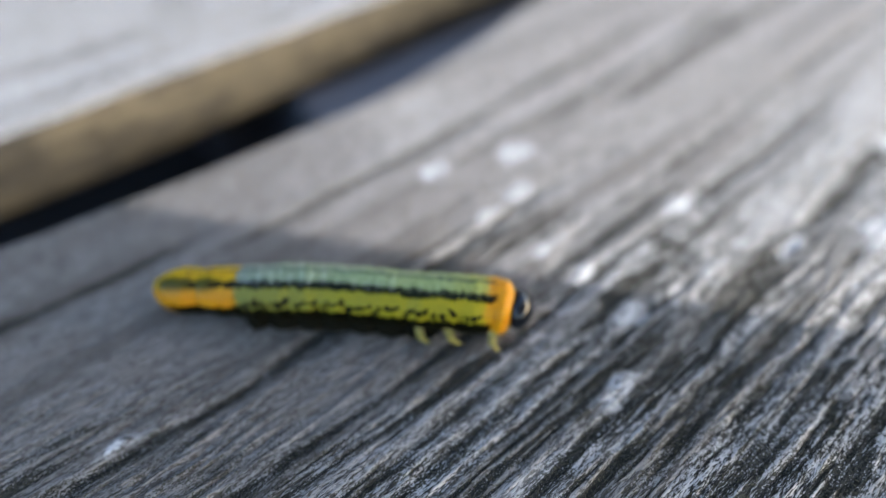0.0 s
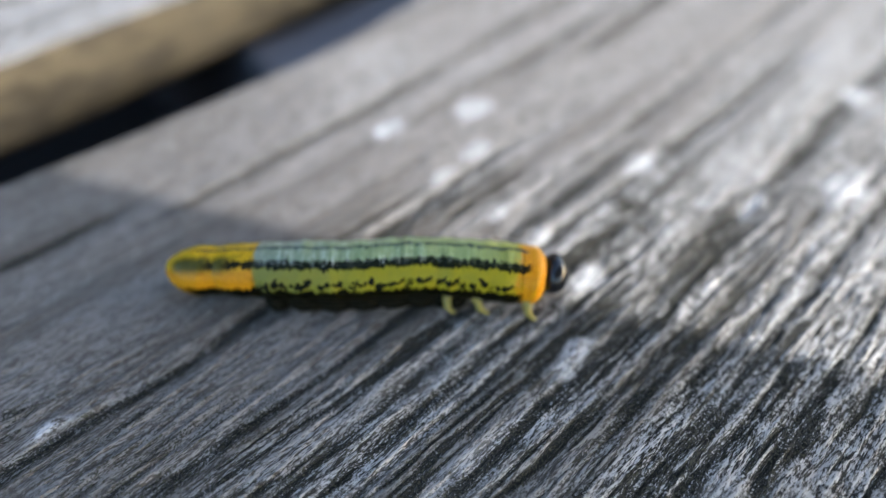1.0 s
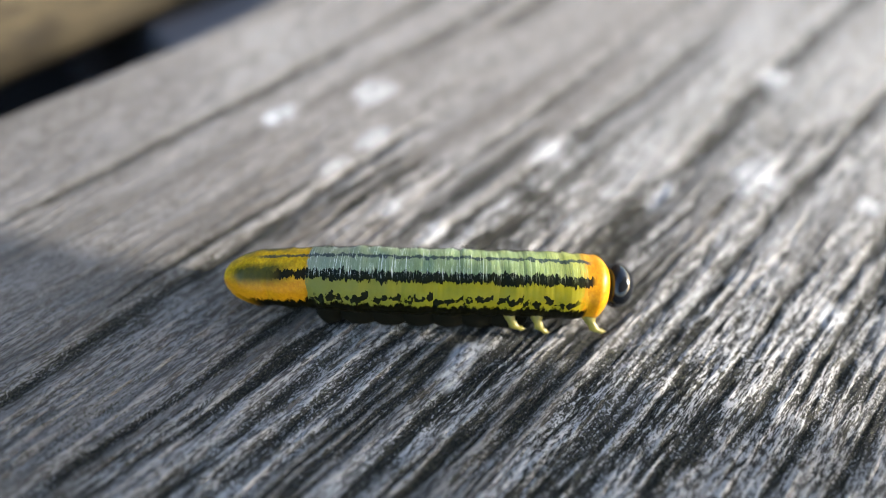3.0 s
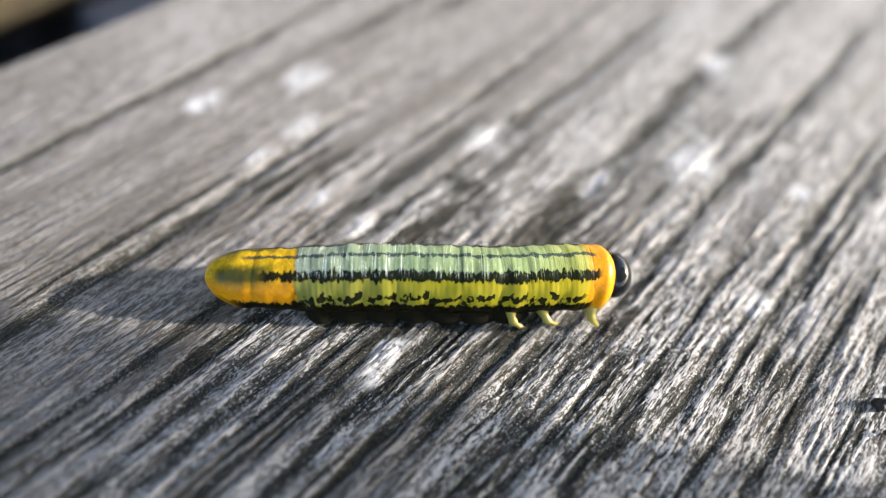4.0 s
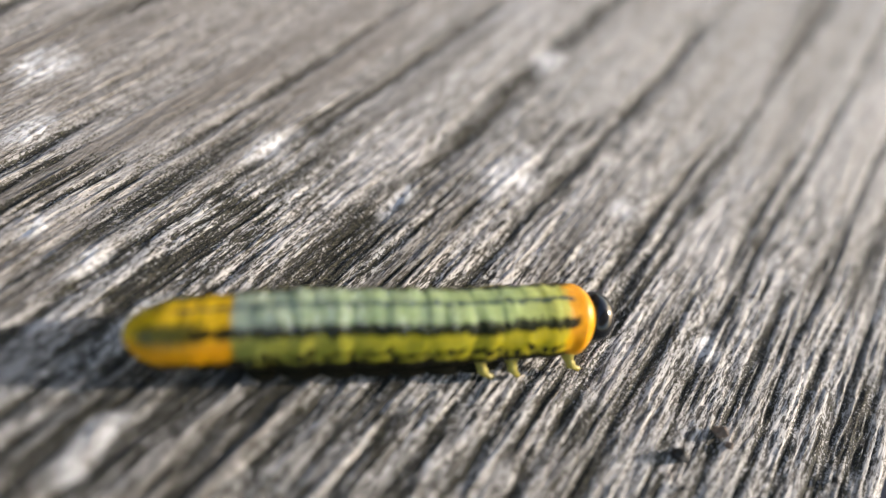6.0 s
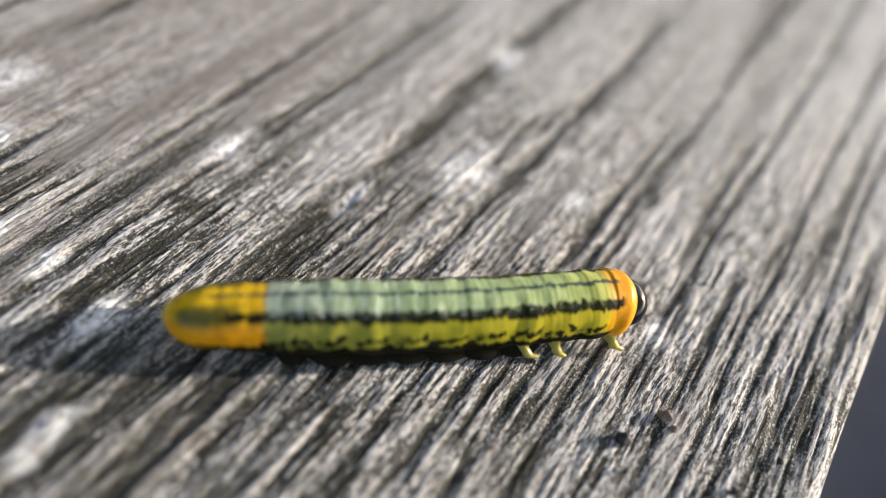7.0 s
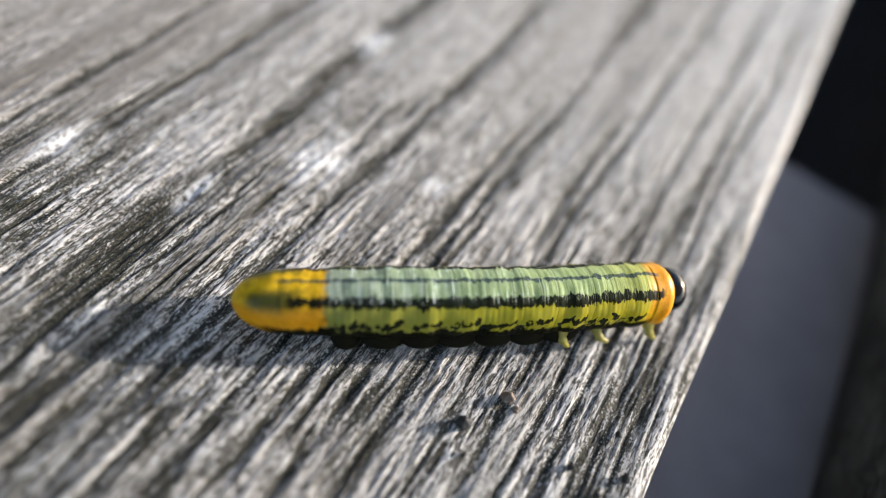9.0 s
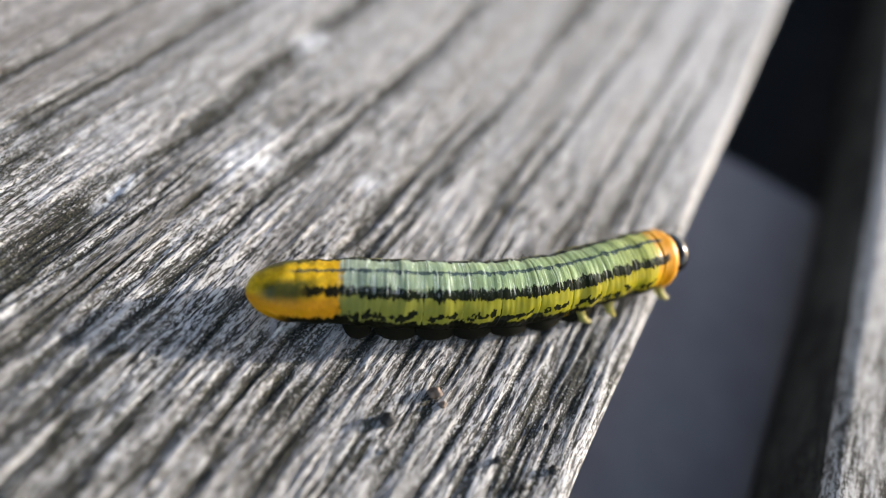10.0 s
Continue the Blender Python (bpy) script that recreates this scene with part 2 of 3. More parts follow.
GRIT = plain("dark_grit", (0.012, 0.011, 0.010), 0.6, 1500.0, 0.4)
BARK = plain("brown_bark", (0.16, 0.115, 0.085), 0.8, 2500.0, 0.5)
CHALK = plain("white_sand", (0.75, 0.74, 0.70), 0.5)


# ---- helpers of this scene ----
def part(name, bm, material, parent=None, label=""):
    mesh = bpy.data.meshes.new(name)
    bm.to_mesh(mesh)
    bm.free()
    mesh.materials.append(material)
    mesh.shade_smooth()
    ob = new(name, mesh)
    ob.parent = parent
    return tagged(ob, label)


def hashed(i, j, seed):
    v = np.sin(i * 127.1 + j * 311.7 + seed * 74.7) * 43758.5453
    return v - np.floor(v)


def patchy(x, y, seed):
    """Smooth value noise, 0 to 1, on a unit lattice."""
    i, j = np.floor(x), np.floor(y)
    a, b = x - i, y - j
    a, b = a * a * (3 - 2 * a), b * b * (3 - 2 * b)
    low = hashed(i, j, seed) * (1 - a) + hashed(i + 1, j, seed) * a
    high = hashed(i, j + 1, seed) * (1 - a) + hashed(i + 1, j + 1, seed) * a
    return low * (1 - b) + high * b


def soft(x, low, high):
    k = np.clip((x - low) / (high - low), 0, 1)
    return k * k * (3 - 2 * k)


# cracks: x, y from, y to, half width, depth (all mm)
CRACKS = [
    (-23.0, -30, 31, 0.75, 0.9), (-37.6, -40, 3, 0.7, 0.7), (-35.0, 4, 60, 0.6, 0.6), (-6.7, 26, 120, 1.1, 0.35), (-6.3, 29, 40, 1.9, 0.10), (-5.8, -20, 27, 0.8, 0.7), (-12.4, -8, 16, 0.6, 0.5), (2.4, 8, 31, 0.65, 0.5),
    (0.6, 10, 75, 0.6, 0.5), (8.1, 36, 110, 0.55, 0.5), (9.0, 0, 40, 0.5, 0.6), (-14.3, 8, 45, 0.45, 0.4), (-18.3, 30, 90, 0.5, 0.4),
    (13.6, 42, 100, 0.6, 0.5), (18.2, 15, 95, 0.32, 0.55), (21.6, 30, 120, 0.38, 0.6), (-28.0, 45, 110, 0.7, 0.4), (-10.8, -30, 22, 0.5, 0.5),
    (4.5, 20, 41, 0.5, 0.5), (6.5, 26, 47, 0.45, 0.5), (11.2, 27, 46, 0.5, 0.5), (16.6, 33, 52, 0.32, 0.5), (19.8, 33, 54, 0.34, 0.5), (23.0, 36, 62, 0.34, 0.5),
    (-2.6, 15, 33, 0.5, 0.5), (-9.2, 9, 31, 0.5, 0.5), (-0.9, 20, 38, 0.55, 0.5), (-16.6, -6, 21, 0.6, 0.5),
    (12.8, 50, 66, 0.8, 0.4), (7.0, 45, 62, 0.7, 0.4), (19.9, 55, 78, 0.8, 0.4), (-3.6, 11, 25, 0.6, 0.4), (-16.6, 23, 38, 0.8, 0.35), (-13.3, 37, 62, 0.9, 0.35), (-30.5, 36, 70, 0.8, 0.3),
]
# pale crusts of lichen: x, y, half width across, half length along (mm)
CRUSTS = [
    (-24.7, 27.6, 1.1, 1.7), (-29.0, 31.0, 1.6, 2.2), (-24.4, 23.6, 0.7, 1.5), (-10.2, 24.6, 1.1, 2.0), (-24.0, -7.0, 0.5, 1.4), (-14.6, 36.7, 1.3, 2.2),
    (-7.0, 19.3, 0.9, 2.3), (-2.6, 46.2, 2.0, 3.2), (4.9, 49.7, 0.9, 1.4), (13.6, 44.4, 0.8, 1.5), (-6.1, 39.4, 0.7, 2.0), (7.0, 38.7, 0.8, 1.6),
    (-31.6, 24, 1.3, 2.0), (-15.0, 24.5, 0.8, 1.3), (-18.5, 24.0, 0.5, 1.2), (-6.6, 58.2, 1.4, 2.2), (-1.2, 46.6, 0.8, 1.4),
]
# stretches where mould has blackened the wood: x, y, half width across, half length along (mm), strength
MOULDS = [(-7.0, 21.5, 5.0, 9.0, 0.40), (-10.0, 21.0, 5.0, 7.0, 0.22), (1.5, 26.0, 4.5, 6.0, 0.50), (-17.0, -2.0, 5.0, 10.0, 0.35), (-11.5, 31.0, 2.5, 9.0, 0.55), (-5.9, 35.0, 0.9, 6.5, 1.00)]


def grain(x, y, seed, marks):
    """Height in mm, streak, mouldy groove and crust, for places in mm."""
    sway = x + 0.6 * patchy(y / 55, x / 30, seed + 1) + 0.12 * patchy(y / 16, x / 9, seed + 2)
    broad = patchy(sway / 2.9, y / 70, seed + 3)
    mid = patchy(sway / 0.95, y / 26, seed + 4)
    fine = patchy(sway / 0.26, y / 2.2, seed + 5)
    hair = patchy(sway / 0.15, y / 0.9, seed + 6)
    ribbed = 0.04 * broad + 0.12 * mid + 0.44 * fine + 0.40 * hair
    lift = 0.08 * broad + 0.05 * mid + 0.14 * fine + 0.12 * hair
    ring = patchy(sway / 0.62, y / 12, seed + 7) * 0.45 + patchy(sway / 0.22, y / 3.2, seed + 8) * 0.55
    groove = soft(ring, 0.52, 0.74) * (0.15 + 0.85 * soft(patchy(sway / 2.4, y / 13, seed + 13), 0.30, 0.65))
    # the far stretch and the middle of the board are worn smoother
    worn = (1 - 0.6 * soft(y, 44, 70)) * (1 - 0.75 * soft(-23 + 16 * soft(y, 24, 36) - x, 0, 6))
    ribbed, groove = 0.5 + (ribbed - 0.5) * worn, groove * worn
    crust = np.zeros_like(x)
    if marks:
        ragged = patchy(sway / 0.8, y / 7, 60) - 0.5
        for cx, cy, half, tall, deep in MOULDS:
            far = np.hypot((x - cx) / half, (y - cy) / tall) + 0.8 * ragged
            groove = groove + deep * soft(1.2 - far, 0, 0.9) * (0.35 + 0.65 * patchy(sway / 0.5, y / 6, 61))
        for n, (cx, a, b, half, deep) in enumerate(CRACKS):
            cy = x + 0.45 * (patchy(y / 8, n + 0 * y, 40) - 0.5) + 0.8 * (patchy(y / 33, n + 0 * y, 41) - 0.5)
            wide = half * (0.35 + 0.80 * patchy(y / 6, n + 0 * y, 42))
            on = np.exp(-(((cy - cx) / wide) ** 2)) * soft(y, a - 4, a + 4) * soft(-y, -b - 4, -b + 4)
            lift = lift - deep * 0.20 * on
            groove = np.maximum(groove, on * (0.70 + 0.30 * patchy(x / 0.4, y / 1.2, 43)))
            ribbed = ribbed - 0.12 * on
        for cx, cy, half, tall in CRUSTS:
            far = np.hypot((x - cx) / half, (y - cy) / tall) + 0.7 * (patchy(x / 0.7, y / 1.0, 50) - 0.5)
            crust = np.maximum(crust, soft(1.15 - far, 0, 0.8))
        lift = lift + 0.10 * crust * patchy(x / 0.35, y / 0.5, 51)
    lift = (lift - 0.24) * (0.35 + 0.65 * worn) + 0.24 - 0.09 * np.minimum(groove, 1)
    return lift - 0.26, ribbed, np.minimum(groove, 1) * (1 - crust), crust


def board(name, label, x0, x1, ys, columns, seed, marks=False, thick=10.4, top=0.0, material=None, bow=None, steps=(1.0, 0.86, 0.70, 0.34), tuck=(4.0, 2.2, 0.4, 0.0)):
    """A weathered plank with worn, rounded edges; lengths in mm."""
    ys = np.asarray(ys, float)
    wide = x1 - x0
    k = np.linspace(0, 1, columns)
    xs = x0 + wide * k
    x, y = np.meshgrid(xs, ys)
    lift, ribbed, groove, crust = grain(x, y, seed, marks)
    inset = np.minimum(x - x0, x1 - x)
    worn = 0.6 + 0.7 * patchy(y / 14, x * 0 + seed, seed + 9)
    fall = np.clip(1 - inset / worn, 0, 1)
    z = top + lift * soft(inset, -0.3, 1.2) - worn * (1 - np.sqrt(np.maximum(0, 1 - fall**2))) * 0.8
    sag = 0.35 * (patchy(y / 26, x * 0, seed + 10) - 0.5)
    left = np.stack([x[:, 0] + sag[:, 0] + 0.5 * patchy(y[:, 0] / 9, q * 3 + 0 * ys, seed + 11) for q in range(4)], 1)
    right = np.stack([x[:, -1] + sag[:, 0] - 0.5 * patchy(y[:, 0] / 9, q * 3 + 0 * ys, seed + 12) for q in range(4)], 1)
    downs = -thick * np.array(steps) + top
    left, right = left + np.array(tuck), right - np.array(tuck)
    px = np.concatenate([left, x + sag, right[:, ::-1]], 1)
    if bow:
        # the side at x0 is not straight: it waves in and out along the board
        px = px + np.array([bow(v) for v in ys])[:, None] * np.clip((x1 - px) / wide, 0, 1) ** 6
    pz = np.concatenate([np.tile(downs, (len(ys), 1)), z, np.tile(downs[::-1], (len(ys), 1))], 1)
    py = np.tile(ys[:, None], (1, px.shape[1]))
    count, ring = px.shape
    places = np.stack([px, py, pz], -1).reshape(-1, 3) * 0.001
    a = (np.arange(count - 1)[:, None] * ring + np.arange(ring)[None]).ravel()
    b = (np.arange(count - 1)[:, None] * ring + (np.arange(ring)[None] + 1) % ring).ravel()
    faces = np.stack([a, b, b + ring, a + ring], 1).tolist()
    faces.append(list(range(ring))[::-1])
    faces.append([(count - 1) * ring + q for q in range(ring)])
    mesh = bpy.data.meshes.new(name)
    mesh.from_pydata(places.tolist(), [], faces)
    pad = lambda f, v: np.concatenate([np.full((count, 4), v), f, np.full((count, 4), v)], 1).ravel()
    for key, field, rest in (("relief", ribbed, 0.45), ("groove", groove, 0.0), ("lichen", crust, 0.0)):
        mesh.attributes.new(key, "FLOAT", "POINT").data.foreach_set("value", pad(field, rest).astype(np.float32))
    mesh.materials.append(material or WOOD)
    mesh.shade_smooth()
    return tagged(new(name, mesh), label, "board", "boards of the deck", "structure")


# ---- the deck ----
NEAR_Y = np.concatenate([np.arange(-300, -30, 9), np.arange(-30, 95, 0.4), np.arange(95, 160, 2.0), np.arange(160, 1500, 30)])
FAR_Y = np.concatenate([np.arange(-300, -40, 13), np.arange(-40, 120, 1.6), np.arange(120, 1500, 40)])
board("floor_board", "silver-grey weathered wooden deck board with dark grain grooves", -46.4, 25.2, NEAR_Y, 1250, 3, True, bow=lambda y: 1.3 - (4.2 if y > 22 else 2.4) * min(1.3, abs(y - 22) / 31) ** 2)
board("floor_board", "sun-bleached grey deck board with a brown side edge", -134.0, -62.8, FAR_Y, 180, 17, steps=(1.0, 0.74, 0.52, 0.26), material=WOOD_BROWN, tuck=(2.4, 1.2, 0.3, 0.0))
board("floor_board", "grey weathered deck board beyond the open gap", 38.7, 110.0, FAR_Y, 180, 29, material=WOOD_SHADE_SIDED, tuck=(1.3, 1.0, 0.3, 0.0))
for n in range(12):
    board("floor_board", "grey weathered deck board", -218.0 - 86 * n, -147.5 - 86 * n, FAR_Y[::3], 24, 37 + n)
    board("floor_board", "grey weathered deck board", 124.0 + 86 * n, 195.0 + 86 * n, FAR_Y[::3], 24, 57 + n)


def box(name, lo, hi, material, label, category, kind="", bevel=0.0, parent=None):
    bm = bmesh.new()
    bmesh.ops.create_cube(bm, size=1.0)
    for v in bm.verts:
        v.co = [(a + b) / 2 + c * (b - a) for a, b, c in zip(lo, hi, v.co)]
    if bevel:
        bmesh.ops.bevel(bm, geom=bm.edges[:], offset=bevel, segments=3, profile=0.5, affect="EDGES")
    ob = part(name, bm, material, parent, label)
    return tagged(ob, "", category, "", kind)


for y in (-0.26, 0.026, 0.33, 0.62, 0.91, 1.20):
    box("joist", (-1.17, y, -0.060), (1.15, y + 0.062, -0.0104), JOIST, "shaded grey wooden joist under the deck boards", "joist", "structure", 0.0015)
# unseen wall, added to dim the sky light from the left
SKY_BLOCK = plain("sky_block_dark", (0.055, 0.047, 0.040), 0.8, 30.0, 0.4)
box("sky_block_west", (-1.34, -1.5, -0.060), (-1.22, 2.6, 2.4), SKY_BLOCK, "unseen dark wall added to block sky light from the left", "wall", "structure")
bm = bmesh.new()
bmesh.ops.create_grid(bm, x_segments=40, y_segments=40, size=40.0)
for v in bm.verts:
    v.co.z = -0.060
part("ground", bm, SOIL, None, "dark soil beneath the wooden deck")
tagged(bpy.data.objects["ground"], "", "ground", "", "structure")

# ---- the larva ----
# where the middle of the body lies: seconds, mm
TAIL = [
    (0, -32.65, -0.65, 1.7), (0.5, -31.58, 0.89, 2.9), (1, -28.38, 3.12, 1.7), (1.5, -25.67, 6.65, 2.2),
    (2, -24.87, 7.2, 1.7), (3.5, -17.85, 14.45, 1.7), (4, -17.06, 15.15, 1.7), (4.5, -14.06, 18.54, 1.7),
    (5, -13.46, 19.75, 1.7), (5.5, -10.34, 21.99, 1.7), (7, -6.83, 26.42, 1.7), (7.5, -4.06, 29.18, 1.7),
    (8, -2.53, 30.99, 1.7), (8.5, -0.01, 33.07, 1.7), (9, 1.4, 34.81, 1.7), (9.5, 3.74, 36.1, 1.7),
    (10, 4.83, 38.17, 1.7),
]
RUMP = [
    (0, -28.13, 4.21, 2.0), (0.5, -26.98, 5.8, 2.3), (1, -24.07, 7.85, 2.0), (1.5, -22.6, 10.48, 2.15),
    (2, -20.66, 11.55, 2.0), (3.5, -14.34, 18.19, 2.0), (4, -13.1, 18.94, 2.0), (4.5, -10.19, 22.03, 2.0),
    (5, -9.29, 23.62, 2.0), (5.5, -6.8, 25.76, 2.0), (7, -2.96, 29.86, 2.0), (7.5, 0.02, 32.54, 1.72),
    (8, 1.14, 34.01, 2.0), (8.5, 3.82, 36.18, 1.8), (9, 5.29, 37.72, 2.0), (9.5, 7.59, 39.26, 2.0),
    (10, 8.78, 41.18, 2.0),
]
LOIN = [
    (0, -24.04, 8.66, 2.15), (0.5, -22.43, 9.61, 2.15), (1, -20.37, 11.76, 2.15), (1.5, -18.62, 13.87, 2.15),
    (2, -16.85, 15.3, 2.15), (3.5, -10.73, 21.54, 2.15), (4, -9.41, 22.74, 2.15), (4.5, -7.33, 25.23, 2.15),
    (5, -5.43, 27.15, 2.15), (5.5, -3.44, 29.18, 2.15), (7, 0.81, 33.15, 2.15), (7.5, 3.42, 36.17, 1.98),
    (8, 4.88, 37.1, 2.15), (8.5, 7.45, 39.83, 2.2), (9, 9.81, 41.31, 2.15), (9.5, 11.28, 42.82, 2.15),
    (10, 13.22, 44.23, 2.15),
]
CHEST = [
    (0, -19.65, 12.83, 2.2), (0.5, -18.31, 13.67, 2.2), (1, -16.89, 16.12, 2.2), (1.5, -14.47, 17.82, 2.2),
    (2, -13.04, 19.59, 2.2), (3.5, -6.95, 25.12, 2.2), (4, -5.67, 26.4, 2.2), (4.5, -3.26, 28.9, 2.2),
    (5, -1.56, 30.84, 2.2), (5.5, 0.31, 32.67, 2.2), (7, 4.68, 36.86, 2.2), (7.5, 7.36, 39.86, 2.3),
    (8, 8.95, 40.71, 2.2), (8.5, 11.56, 43.5, 2.42), (9, 14.61, 45.38, 2.2), (9.5, 15.64, 46.6, 2.2),
    (10, 17.68, 48.14, 2.25),
]
COLLAR = [
    (0, -15.6, 16.81, 2.15), (0.5, -13.9, 18.26, 2.15), (1, -12.2, 20.55, 2.15), (1.5, -10.15, 22.83, 2.15),
    (2, -8.76, 24.12, 2.15), (3.5, -2.79, 29.29, 2.15), (4, -1.41, 31.13, 2.15), (4.5, 0.76, 33.35, 2.15),
    (5, 2.84, 35.55, 2.15), (5.5, 4.52, 37.11, 2.15), (7, 10.25, 42.85, 2.15), (7.5, 12.30, 44.50, 2.2),
    (8, 14.53, 45.84, 2.15), (8.5, 16.98, 47.80, 2.15), (9, 19.85, 50.27, 2.15), (9.5, 20.73, 51.18, 2.15),
    (10, 23.14, 54.97, 2.7),
]
HEAD = [
    (0, -14.55, 17.58, 2.04), (0.5, -12.71, 19.25, 2.03), (1, -11.2, 21.74, 2.04), (1.5, -9.3, 24.14, 2.06),
    (2, -7.67, 25.24, 2.06), (3.5, -1.7, 30.44, 2.07), (4, -0.58, 32.02, 2.07), (4.5, 1.73, 34.61, 2.08),
    (5, 4.01, 36.63, 2.06), (5.5, 5.58, 38.31, 2.08), (7, 11.02, 43.50, 2.0), (7.5, 13.40, 45.65, 2.2),
    (8, 15.79, 46.82, 2.08), (8.5, 18.25, 48.95, 2.09), (9, 20.72, 51.22, 2.1), (9.5, 22.18, 52.63, 2.08),
    (10, 23.94, 55.93, 2.72),
]
ROLL = [(0.0, -14), (1.0, -12), (2.0, -13), (3.5, -10), (4.5, -9), (5.5, -8), (7.0, -9), (10.0, -9)]
RADIUS = 1.88


def girth(s):
    """The body's radius in mm, by the share of its length from the tail."""
    tail = max(0.0, 1 - (1 - min(1.0, (s + 0.001) / 0.105)) ** 2.2) ** 0.54
    neck = 1.0 - 0.08 * max(0.0, (s - 0.88) / 0.12) ** 2
    rim = math.sqrt(1 - min(0.95, max(0.0, (s - 0.966) / 0.040)) ** 2 * 0.85)
    return RADIUS * (0.80 + 0.20 * min(1.0, s / 0.32)) * tail * neck * rim


def ringed(s0, s1, length, bumps, rows, around=40, seed=0, ease=(0.0, 0.0)):
    """One rigid piece of the body: a tube from s0 to s1 of the length, folded into small rings; its own x runs towards the head."""
    bm = bmesh.new()
    layer = bm.loops.layers.uv.new("body")
    mid = (s0 + s1) / 2
    lap = 0.10 * min(s1 - s0, 0.08)
    rings, us = [], []
    for r in range(rows + 1):
        k = r / rows
        s = max(0.0, s0 - lap + (s1 - s0 + 2 * lap) * k)
        inside = min(1.0, max(0.0, (s - s0) / (s1 - s0)))
        fold = 0.004 * math.cos(2 * math.pi * bumps * (inside + 0.05 * math.sin(5 * inside + seed))) + (0.009 * math.cos(2 * math.pi * inside) if bumps else 0.0)
        under = 0.016 * max(0.0, abs(k - 0.5) * 2 - 0.85) / 0.15
        radius = girth(max(0.0004, min(1.0, s))) * (1 - fold - under)
        # an eased end dips under its neighbour
        for share, k2 in zip(ease, (k, 1 - k)):
            if share:
                radius *= 1 - 0.16 * max(0.0, 1 - k2 / share) ** 2
        ring = []
        for q in range(around):
            turn = 2 * math.pi * q / around - math.pi
            up, out = math.cos(turn), math.sin(turn)
            swell = 1 + 0.06 * noise.noise((s * 30, up * 1.2, out * 1.2)) + 0.007 * noise.noise((s * 140, up * 3, out * 3)) - 0.14 * max(0.0, abs(out) - 0.8) * math.cos(2 * math.pi * inside)
            if up < 0:
                # below the middle the flanks hang straight and turn in sharply to a flat belly
                up, out = -1.04 * abs(up) ** 0.82, math.copysign(abs(out) ** 0.82, out)
            ring.append(bm.verts.new((0.001 * (s - mid) * length, -0.001 * radius * out * swell, 0.001 * radius * up * swell)))
        rings.append(ring)
        us.append(s)
    for r in range(rows):
        for q in range(around):
            corners = [(r, q), (r, q + 1), (r + 1, q + 1), (r + 1, q)]
            face = bm.faces.new([rings[i][j % around] for i, j in corners])
            for loop, (i, j) in zip(face.loops, corners):
                loop[layer].uv = (us[i], 2 * j / around - 1)
    for ring in (rings[0][::-1], rings[-1]):
        bm.faces.new(ring)
    bmesh.ops.recalc_face_normals(bm, faces=bm.faces[:])
    return bm


def limb(points, radii, around=10):
    """A tapered tube through the points (mm)."""
    bm = bmesh.new()
    rings = []
    for n, (p, r) in enumerate(zip(points, radii)):
        p = Vector(p)
        way = (Vector(points[min(n + 1, len(points) - 1)]) - Vector(points[max(n - 1, 0)])).normalized()
        a = way.cross(Vector((1.0, 0.0, 0.0))).normalized()
        b = way.cross(a)
        rings.append([bm.verts.new((p + r * (a * math.cos(2 * math.pi * q / around) + b * math.sin(2 * math.pi * q / around))) * 0.001) for q in range(around)])
    for one, two in zip(rings, rings[1:]):
        for q in range(around):
            bm.faces.new((one[q], one[(q + 1) % around], two[(q + 1) % around], two[q]))
    bm.faces.new(rings[0][::-1])
    bm.faces.new(rings[-1])
    bmesh.ops.recalc_face_normals(bm, faces=bm.faces[:])
    return bm


LENGTH = 24.4
SPANS = [(0.0, 0.16), (0.07, 0.212)] + [(0.212 + 0.726 * q / 9, 0.212 + 0.726 * (q + 1) / 9) for q in range(9)] + [(0.938, 0.990)]


